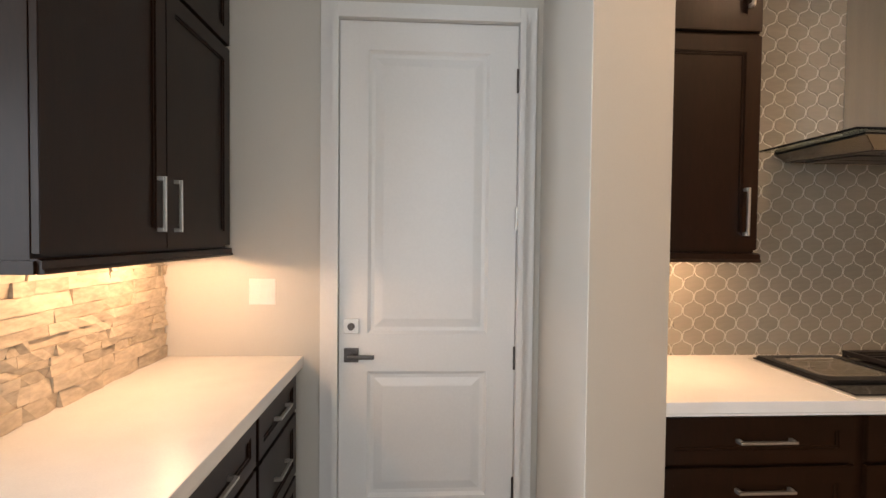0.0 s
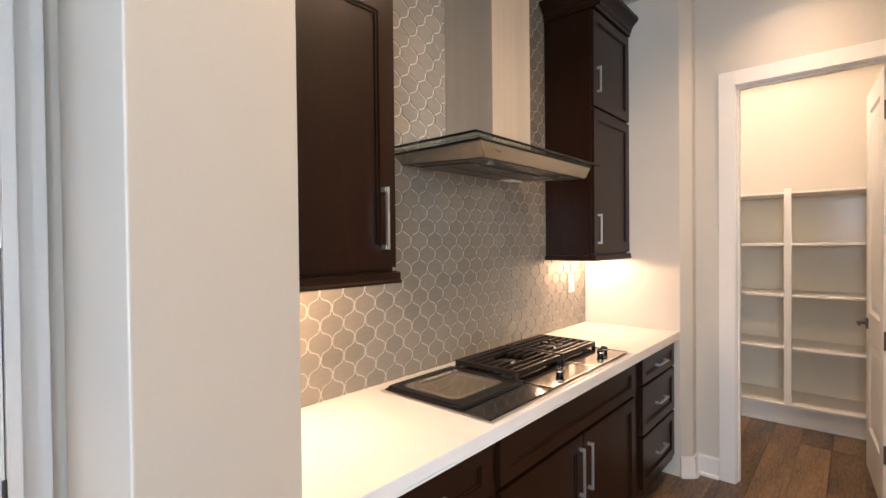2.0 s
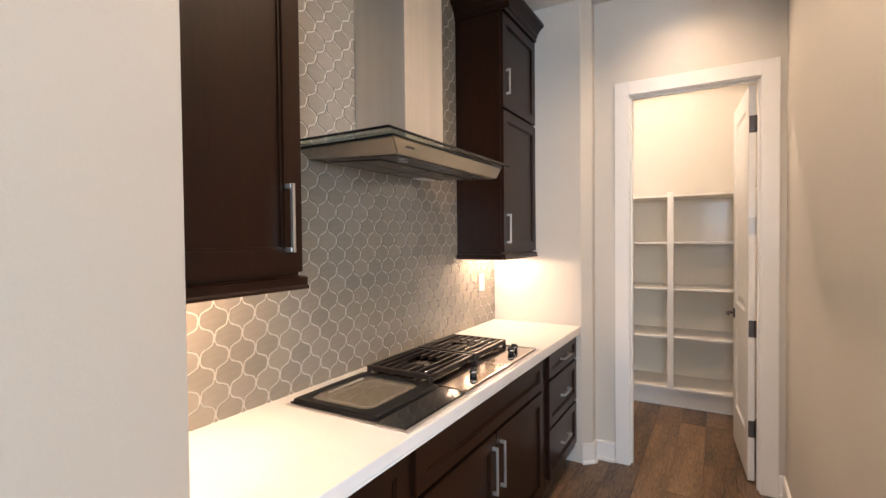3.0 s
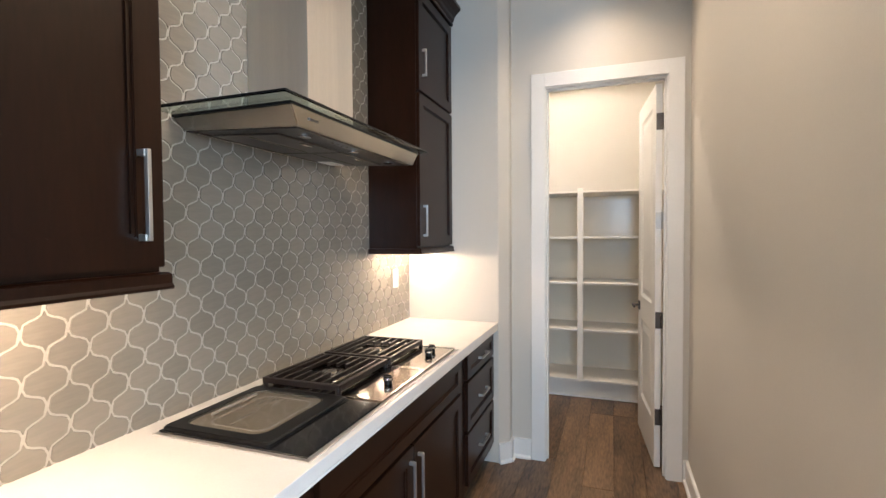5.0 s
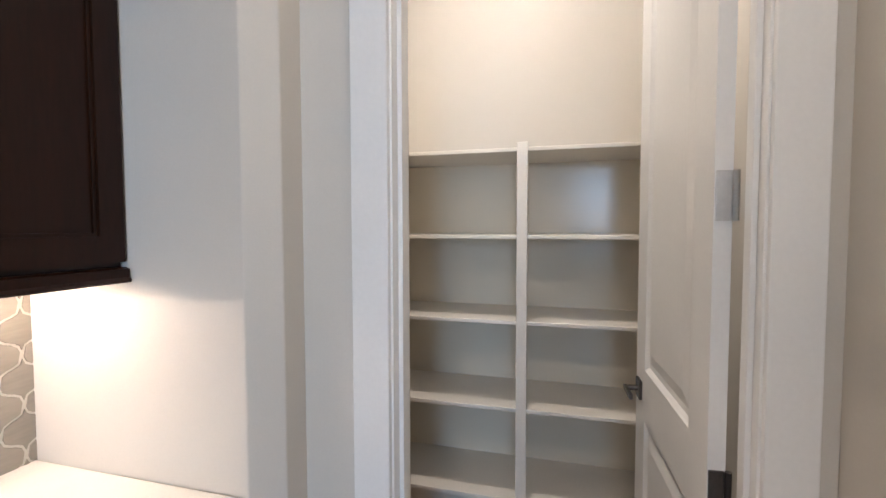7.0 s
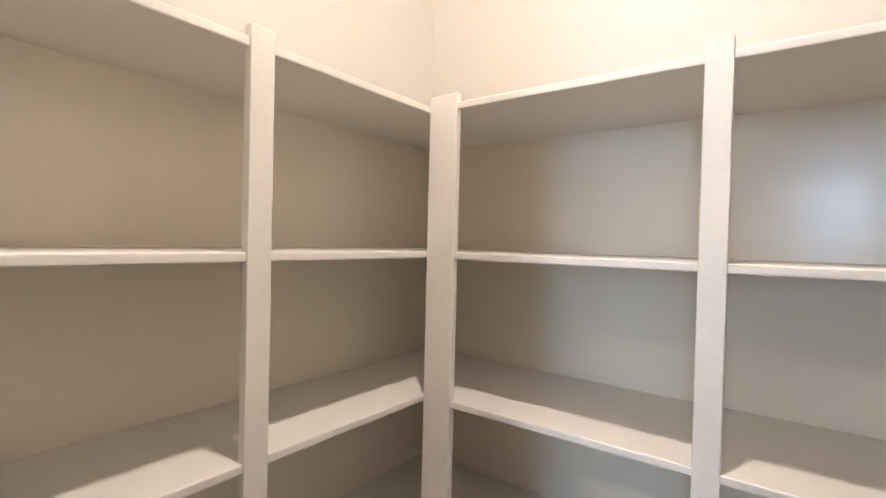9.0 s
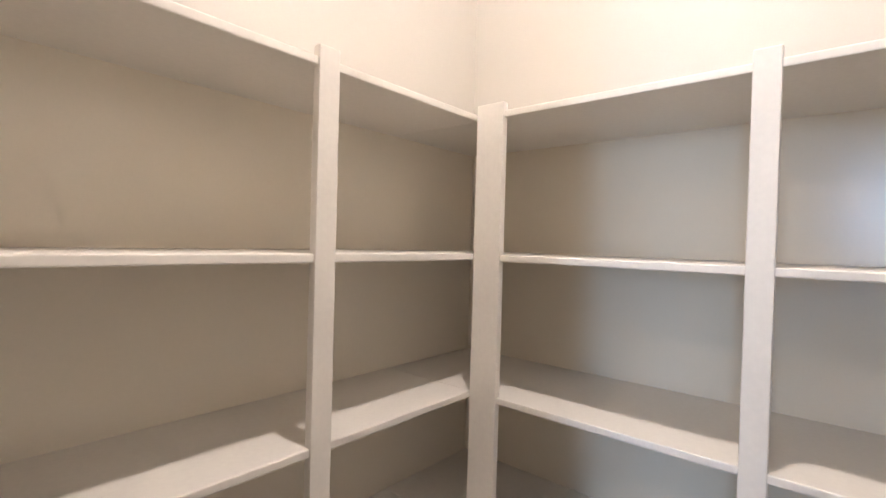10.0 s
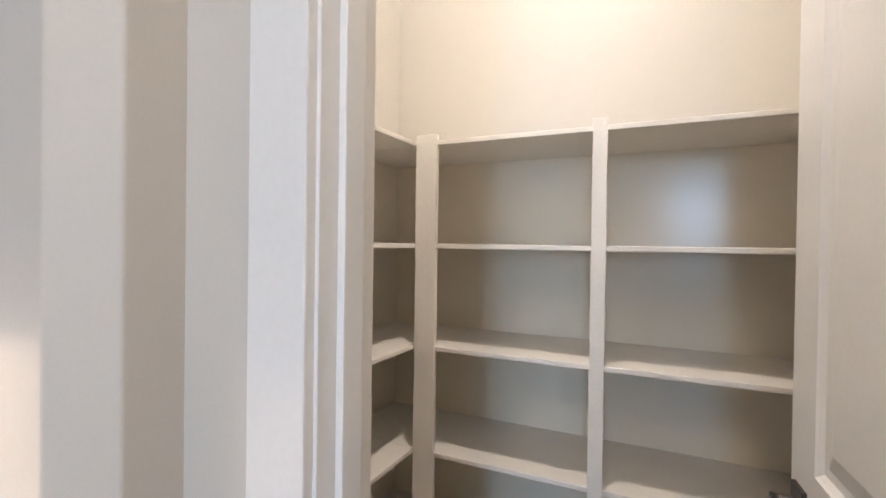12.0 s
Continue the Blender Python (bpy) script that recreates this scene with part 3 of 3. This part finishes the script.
for x in (1.56, 1.86, 2.16):
    hp("hood_lamp", tilted(rod(bmesh.new(), (x, 1.745, 1.790), (x, 1.745, 1.796), 0.021, 20)), STEEL_TOP)
for i in range(4):
    hp("button", tilted(rod(bmesh.new(), (1.68 + i * 0.03, 1.72, 1.791), (1.68 + i * 0.03, 1.72, 1.796), 0.006, 12)), STEEL_TOP)
hp("badge", boxed(1.485, 1.6705, 1.824, 1.528, 1.678, 1.831), BRONZE)
# thin dark sheet painting the shade on the steel underside
hp("underside", tilted(boxed(1.448, 1.692, 1.794, 2.262, TILE_Y - 0.004, 1.7995)), BRONZE, "steel underside with its shade painted dark")

# ---- cooktop ----
top = thing("cooktop", "stainless and black glass built-in cooktop with two gas burners", "cooktop", (1.845, 1.78, 0.915))
inv2 = Matrix.Translation((-1.845, -1.78, -0.915))


def cp(name, bm, mat, label="", parent=top):
    ob = part(name, bm, mat, parent, label)
    if parent is top:
        ob.matrix_parent_inverse = inv2
    return ob


def frame_ring_flat(x0, x1, y0, y1, w, z0, z1):
    """A thin flat rectangular ring lying on a surface."""
    bm = frame_ring(bmesh.new(), x0, x1, y0, y1, w, w, z0, z1, 0.0)
    for v in bm.verts:
        v.co = Vector((v.co.x, v.co.z, v.co.y))
    bmesh.ops.recalc_face_normals(bm, faces=bm.faces[:])
    return bm


cp("rim", boxed(1.243, 1.519, 0.9145, 2.452, 2.047, 0.920, bevel=0.0025), RIM_STEEL, "thin stainless rim")
cp("grill_surface", boxed(1.256, 1.534, 0.920, 1.655, 2.034, 0.926, bevel=0.002), BLACK_GLASS)
# the lid: a black frame round a glass window, over a bright basin
def rounded(x0, y0, x1, y1, r, n=6):
    """The outline of a rectangle with rounded corners, counter-clockwise."""
    pts = []
    for cx, cy, a in ((x1 - r, y1 - r, 0), (x0 + r, y1 - r, 90), (x0 + r, y0 + r, 180), (x1 - r, y0 + r, 270)):
        pts += [(cx + r * math.cos(radians(a + 90 * k / n)), cy + r * math.sin(radians(a + 90 * k / n))) for k in range(n + 1)]
    return pts


bm = bmesh.new()
rings = []
for pts, z in ((rounded(1.262, 1.655, 1.650, 2.030, 0.012), 0.926), (rounded(1.262, 1.655, 1.650, 2.030, 0.012), 0.933), (rounded(1.267, 1.660, 1.645, 2.025, 0.012), 0.937), (rounded(1.296, 1.708, 1.616, 1.996, 0.045), 0.937), (rounded(1.299, 1.711, 1.613, 1.993, 0.045), 0.926)):
    rings.append([bm.verts.new((x, y, z)) for x, y in pts])
for a, b in zip(rings, rings[1:]):
    for k in range(len(a)):
        bm.faces.new((a[k], a[(k + 1) % len(a)], b[(k + 1) % len(a)], b[k]))
bmesh.ops.recalc_face_normals(bm, faces=bm.faces[:])
lid = cp("lid", bm, BLACK, "black framed glass lid with rounded window")
window = part("lid_window", prism(rounded(1.300, 1.712, 1.612, 1.992, 0.044), 0.9325, 0.9355), SMOKED, lid, "smoked glass lid window")
window.visible_shadow = False
cp("basin", boxed(1.298, 1.710, 0.9255, 1.614, 1.994, 0.9275), BASIN, "dull tan steel basin under the lid")
inner = bmesh.new()
rings = [[inner.verts.new((x, y, z)) for x, y in rounded(1.330 + k, 1.735 + k, 1.585 - k, 1.940 - k, 0.035)] for k, z in ((0, 0.9275), (0.0, 0.9292), (0.004, 0.9292), (0.004, 0.9275))]
for a, b in zip(rings, rings[1:]):
    for k in range(len(a)):
        inner.faces.new((a[k], a[(k + 1) % len(a)], b[(k + 1) % len(a)], b[k]))
bmesh.ops.recalc_face_normals(inner, faces=inner.faces[:])
cp("basin_lip", inner, RIM_STEEL, "bright rounded rim of the basin")
part("lid_handle", rod(bmesh.new(), (1.37, 1.955, 0.940), (1.56, 1.955, 0.940), 0.0042, 10), NICKEL, lid, "thin bright metal bar")
for x, y, k in ((1.345, 1.86, 0.10), (1.50, 1.90, 0.075), (1.50, 1.875, 0.075), (1.515, 1.85, 0.06)):
    cp("wire", rod(bmesh.new(), (x, y, 0.9295), (x + k, y + 0.004, 0.9295), 0.0018, 8), NICKEL)
for x0, x1 in ((1.664, 2.052), (2.062, 2.438)):
    cp("burner_plate", boxed(x0, 1.535, 0.920, x1, 2.034, 0.927, bevel=0.003), DARK_STEEL, "bright mirror-finished burner plate")
    cp("plate_trim", frame_ring_flat(x0, x1, 1.535, 2.034, 0.007, 0.9272, 0.9290), STEEL_TOP)
    cx, cy = (x0 + x1) / 2, 1.86
    b = cp("burner", rod(bmesh.new(), (cx, cy, 0.927), (cx, cy, 0.940), 0.062, 28, 0.055), STEEL_TOP)
    part("cap", rod(bmesh.new(), (cx, cy, 0.940), (cx, cy, 0.946), 0.030, 28, 0.026), STEEL, b, "steel burner cap")
    part("flame_ring", rod(bmesh.new(), (cx, cy, 0.927), (cx, cy, 0.934), 0.085, 28, 0.078), STEEL_TOP, b)
    gx0, gx1, gy0, gy1 = x0 + 0.006, x1 - 0.006, 1.700, 2.026
    bm = bmesh.new()
    for q in ((gx0, gy0, gx0 + 0.016, gy1), (gx1 - 0.016, gy0, gx1, gy1), (gx0, gy0, gx1, gy0 + 0.016), (gx0, gy1 - 0.016, gx1, gy1)):
        box(bm, q[0], q[1], 0.940, q[2], q[3], 0.960, bevel=0.003)
    for x in (gx0 + 0.008, gx1 - 0.008):
        for y in (gy0 + 0.008, gy1 - 0.008):
            rod(bm, (x, y, 0.926), (x, y, 0.950), 0.010, 10)
    g = cp("grate", bm, IRON, "black cast iron pan grate")
    for i in range(7):
        y = gy0 + 0.016 + (i + 0.5) * (gy1 - gy0 - 0.032) / 7
        gap = 0.055 if i in (2, 3, 4) else 0
        for a, b in (((gx0 + 0.01, cx - gap), (cx + gap, gx1 - 0.01)) if gap else ((gx0 + 0.01, gx1 - 0.01),)):
            part("grate_bar", boxed(a, y - 0.005, 0.946, b, y + 0.005, 0.961, bevel=0.002), IRON, g)


def knob(x, y):
    k = cp("knob", rod(bmesh.new(), (x, y, 0.926), (x, y, 0.942), 0.016, 24, 0.015), BLACK, "black control knob with a steel band")
    part("band", rod(bmesh.new(), (x, y, 0.942), (x, y, 0.950), 0.018, 24), STEEL_TOP, k)
    bm = rod(bmesh.new(), (x, y, 0.950), (x, y, 0.956), 0.017, 24, 0.015)
    box(bm, x - 0.003, y - 0.014, 0.954, x + 0.003, y + 0.014, 0.960, bevel=0.001)
    part("grip", bm, BLACK, k)


knob(1.845, 1.600), knob(2.270, 1.605), knob(2.345, 1.618)

# ---- outlets and switch ----


def plate(name, label, place, turn, kind):
    ob = thing(name, label, "switch" if kind == "switch" else "outlet", place)
    ob.rotation_euler = (0, 0, radians(turn))
    w = 0.058 if kind == "switch" else 0.036
    part("cover_plate", boxed(-w, -0.006, -0.058, w, 0, 0.058, bevel=0.003), PLASTIC, ob)
    if kind == "switch":
        for u in (-0.024, 0.024):
            part("rocker", boxed(u - 0.016, -0.009, -0.033, u + 0.016, -0.005, 0.033, bevel=0.002), PLASTIC, ob)
    else:
        o = part("socket", boxed(-0.017, -0.009, -0.034, 0.017, -0.005, 0.034, bevel=0.002), PLASTIC, ob)
        for z in (-0.018, 0.018):
            for u in (-0.006, 0.006):
                part("slot", boxed(u - 0.001, -0.0095, z - 0.005, u + 0.001, -0.0085, z + 0.005), DARK_GAP, o)


plate("wall_outlet", "white double outlet on the tiled backsplash", (2.985, 2.111, 1.205), 0, "outlet")
plate("light_switch", "white double rocker switch plate on the wall", (-0.945, WALL_Y, 1.203), 0, "switch")

# ---- counter with the stone backsplash ----
LF = -0.803
l1 = thing("base_cabinet", "espresso wooden drawer cabinet by the white door", "cabinet", (LF, 1.58, 0), "base cabinets below the stone backsplash")
l1.rotation_euler = (0, 0, radians(90))
base_body(l1, WALL_Y - 1.58 - 0.002, LF - LEFT_X)
for z0, z1 in ((0.695, 0.855), (0.415, 0.68), (0.13, 0.40)):
    pull(shaker(l1, 0.012, 0.50, z0, z1, "drawer_front", rail=0.05), 0.256, (z0 + z1) / 2, 0.16, False)
l2 = thing("base_cabinet", "espresso wooden base cabinet with a drawer over doors", "cabinet", (LF, 0.900, 0), "base cabinets below the stone backsplash")
l2.rotation_euler = (0, 0, radians(90))
base_body(l2, 0.678, LF - LEFT_X)
pull(shaker(l2, 0.012, 0.666, 0.695, 0.855, "drawer_front", rail=0.05), 0.339, 0.775, 0.20, False)
pull(shaker(l2, 0.012, 0.337, 0.13, 0.68), 0.305, 0.58, 0.16)
pull(shaker(l2, 0.341, 0.666, 0.13, 0.68), 0.373, 0.58, 0.16)
counter("white quartz countertop before the stone backsplash", LEFT_X, 0.88, -0.766, WALL_Y - 0.001, (-0.782, 0.881, 0.866, -0.7665, WALL_Y - 0.002, 0.8755))

# ---- pantry shelving ----
FRONT_X, FRONT_Y = 4.602, 1.780
TOPS = (1.858, 1.454, 1.051, 0.634, 0.188)
TH = 0.019


def shelf_unit(name, label, axis):
    ob = thing(name, label, "shelves", (FAR_X, 1.0, 0) if axis == "far" else (4.0, WALL_Y, 0))
    mi = Matrix.Translation(-ob.location)

    def sp(nm, bm, mat, lb=""):
        o = part(nm, bm, mat, ob, lb)
        o.matrix_parent_inverse = mi
        return o
    for z in TOPS:
        if axis == "far":
            sp("shelf", boxed(FRONT_X, 0.272, z - TH, FAR_X, WALL_Y - 0.002, z, bevel=0.004, seg=3), SHELF)
        else:
            sp("shelf", boxed(PANTRY_X + 0.020, FRONT_Y, z - TH, FRONT_X + 0.0005, WALL_Y - 0.002, z, bevel=0.004, seg=3), SHELF)
    posts = [(1.055, 1.104), (1.688, 1.778), (0.42, 0.468)] if axis == "far" else [(4.055, 4.106)]
    for a, b in posts:
        if axis == "far":
            sp("post", boxed(FRONT_X - 0.006, a, 0.168, FRONT_X + 0.016, b, TOPS[0] + 0.024, bevel=0.0025), SHELF)
        else:
            sp("post", boxed(a, FRONT_Y - 0.006, 0.168, b, FRONT_Y + 0.016, TOPS[0] + 0.024, bevel=0.0025), SHELF)
    if axis == "far":
        sp("back_panel", boxed(FAR_X - 0.006, 0.272, 0.0, FAR_X - 0.001, WALL_Y - 0.002, TOPS[0] - TH), SHELF_WALL_LIFTED)
        sp("kick_board", boxed(4.690, 0.272, 0, 4.71, WALL_Y - 0.002, TOPS[4] - TH), SHELF)
        sp("shoe_moulding", boxed(4.678, 0.272, 0, 4.690, FRONT_Y + 0.088, 0.018, bevel=0.004), TRIM)
    else:
        sp("back_panel", boxed(PANTRY_X + 0.002, WALL_Y - 0.007, 0.0, FAR_X - 0.008, WALL_Y - 0.002, TOPS[0] - TH), SHELF_WALL_LIFTED)
        sp("kick_board", boxed(PANTRY_X + 0.020, FRONT_Y + 0.088, 0, 4.690, FRONT_Y + 0.108, TOPS[4] - TH), SHELF)
        sp("shoe_moulding", boxed(PANTRY_X + 0.020, FRONT_Y + 0.076, 0, 4.678, FRONT_Y + 0.088, 0.018, bevel=0.004), TRIM)
    return ob


shelf_unit("pantry_shelves", "empty painted built-in pantry shelves along the far wall", "far")
shelf_unit("pantry_shelves", "empty painted built-in pantry shelves along the side wall", "side")

# ---- small pieces: backsplash tiles, stones, floor planks ----
PX, PZ = 0.1037, 0.1235


def lantern(gap=0.0030, depth=0.0045):
    """One ogee lantern tile in the x-z plane, facing -y."""
    hw, s, h = PX / 2, 0.007, PZ / 2 - 0.007
    ring = []
    p = [(hw, s), (hw, s + 0.030), (0, h - 0.030), (0, h)]
    n = 5
    quarter = []
    for i in range(n + 1):
        t = i / n
        k = ((1 - t) ** 3, 3 * t * (1 - t) ** 2, 3 * t * t * (1 - t), t ** 3)
        quarter.append((sum(a * q[0] for a, q in zip(k, p)), sum(a * q[1] for a, q in zip(k, p))))
    ring = quarter[:-1] + [(-x, z) for x, z in quarter[::-1]][:-1] + [(-x, -z) for x, z in quarter][:-1] + [(x, -z) for x, z in quarter[::-1]][:-1]
    bm = bmesh.new()
    fx, fz = 1 - gap / hw, 1 - gap / h
    out = [bm.verts.new((x * fx, 0, z * fz)) for x, z in ring]
    inn = [bm.verts.new((x * (fx - 0.035), -depth, z * (fz - 0.035))) for x, z in ring]
    k = len(ring)
    for i in range(k):
        j = (i + 1) % k
        if (out[i].co - out[j].co).length > 1e-6:
            bm.faces.new((out[i], out[j], inn[j], inn[i]))
    bm.faces.new(inn)
    bmesh.ops.remove_doubles(bm, verts=bm.verts[:], dist=1e-6)
    bmesh.ops.recalc_face_normals(bm, faces=bm.faces[:])
    return bm


splash = setting("backsplash", boxed(0.537, TILE_Y + 0.0025, 0.913, END_X, WALL_Y, CEILING - 0.002), GROUT, "glazed grey lantern tile backsplash with pale grout", "backsplash")
tile_mesh = mesh_of("tile", lantern(), TILE)
spots = []
for j in range(-6, 34):
    for i in range(-6, 24):
        for o in (0, 1):
            x, z = 1.028 + (i + 0.5 * o) * PX, 1.249 + (j + 0.5 * o) * PZ
            low = 0.86 < z < 1.43 and 0.50 < x < END_X + 0.04
            high = 1.43 <= z < CEILING - 0.05 and 0.95 < x < 2.70
            behind = 1.77 < x < 1.99 and z > 1.93
            if (low or high) and not behind:
                spots.append((x, z))
near = sorted(spots, key=lambda q: q[1] + 0.05 * abs(q[0] - 1.4))[:300]
rng = random.Random(4)
for x, z in near:
    ob = new("tile", tile_mesh)
    ob.parent = splash
    ob.matrix_basis = pose(x, TILE_Y + 0.0045, z, rng.uniform(-0.6, 0.6), 0, rng.uniform(-0.6, 0.6))
rest = [q for q in spots if q not in set(near)]
src = lantern()
vs, fs = [tuple(v.co) for v in src.verts], [[v.index for v in f.verts] for f in src.faces]
src.free()
verts, faces = [], []
for x, z in rest:
    k = len(verts)
    m = pose(x, TILE_Y + 0.0045, z, rng.uniform(-0.6, 0.6), 0, rng.uniform(-0.6, 0.6))
    verts += [tuple(m @ Vector(v)) for v in vs]
    faces += [[a + k for a in f] for f in fs]
me = bpy.data.meshes.new("upper_tiles")
me.from_pydata(verts, [], faces)
me.materials.append(TILE_FAR)
ob = new("upper_tiles", me)
ob.parent = splash
tagged(ob, kind="stuff")

# stacked split stones behind the other counter
ledge = setting("stone_backsplash", boxed(LEFT_X, 1.04, 0.913, LEFT_X + 0.006, WALL_Y - 0.002, 1.40), GROUT, "stacked tan split-face ledger stone backsplash", "backsplash")
rng = random.Random(9)
z = 0.916
while z < 1.39:
    hgt = rng.choice((0.026, 0.034, 0.042, 0.052))
    y = 1.045 - rng.uniform(0, 0.12)
    while y < WALL_Y - 0.02:
        ln = rng.uniform(0.07, 0.24)
        y0, y1 = max(y, 1.042), min(y + ln - 0.0012, WALL_Y - 0.004)
        if y1 - y0 > 0.02:
            bm = boxed(0, -(y1 - y0) / 2, 0, 0.014 + rng.uniform(0, 0.014), (y1 - y0) / 2, hgt - 0.001)
            bmesh.ops.subdivide_edges(bm, edges=[e for e in bm.edges if abs(e.verts[0].co.y - e.verts[1].co.y) > 0.01], cuts=2)
            for v in bm.verts:
                if v.co.x > 0.01:
                    v.co.x += rng.uniform(-0.007, 0.007)
            st = part("stone", bm, STONE, ledge)
            st.location = (LEFT_X + 0.004, (y0 + y1) / 2, z)
        y += ln
    z += hgt

# floor planks, running along the passage
planks = bpy.data.objects["floor"]
rng = random.Random(21)
PW = 0.178
plank_meshes = {}


def plank(x0, x1, y0, y1):
    key = (round(x1 - x0, 2), round(y1 - y0, 3))
    if key not in plank_meshes:
        bm = bmesh.new()
        w, l, b = key[1] - 0.0012, key[0] - 0.0012, 0.0018
        lo = [bm.verts.new(p) for p in ((0, 0, -0.013), (l, 0, -0.013), (l, w, -0.013), (0, w, -0.013))]
        mi = [bm.verts.new(p) for p in ((0, 0, -b), (l, 0, -b), (l, w, -b), (0, w, -b))]
        hi = [bm.verts.new(p) for p in ((b, b, 0), (l - b, b, 0), (l - b, w - b, 0), (b, w - b, 0))]
        for a, c in ((lo, mi), (mi, hi)):
            for i in range(4):
                bm.faces.new((a[i], a[(i + 1) % 4], c[(i + 1) % 4], c[i]))
        bm.faces.new(hi)
        bmesh.ops.recalc_face_normals(bm, faces=bm.faces[:])
        plank_meshes[key] = mesh_of("plank", bm, OAK)
    ob = new("plank", plank_meshes[key])
    ob.parent = planks
    ob.location = (x0, y0, 0)


rooms = [(-4.5, 1.15, -4.0, RIGHT_Y - 0.12), (LEFT_X, FAR_X, RIGHT_Y - 0.12, WALL_Y), (-4.5, LEFT_X, RIGHT_Y - 0.12, 0.885)]
for rx0, rx1, ry0, ry1 in rooms:
    y = ry0
    while y < ry1 - 0.01:
        x = rx0 - rng.choice((0, 0.3, 0.6, 0.9, 1.2))
        while x < rx1 - 0.01:
            ln = 2.4 if ry0 < -1 or rx1 < 0 else rng.choice((1.2, 1.5, 1.8, 2.1))
            a, b = max(x, rx0), min(x + ln, rx1)
            if b - a > 0.02:
                plank(a, b, y, min(y + PW, ry1))
            x += ln
        y += PW
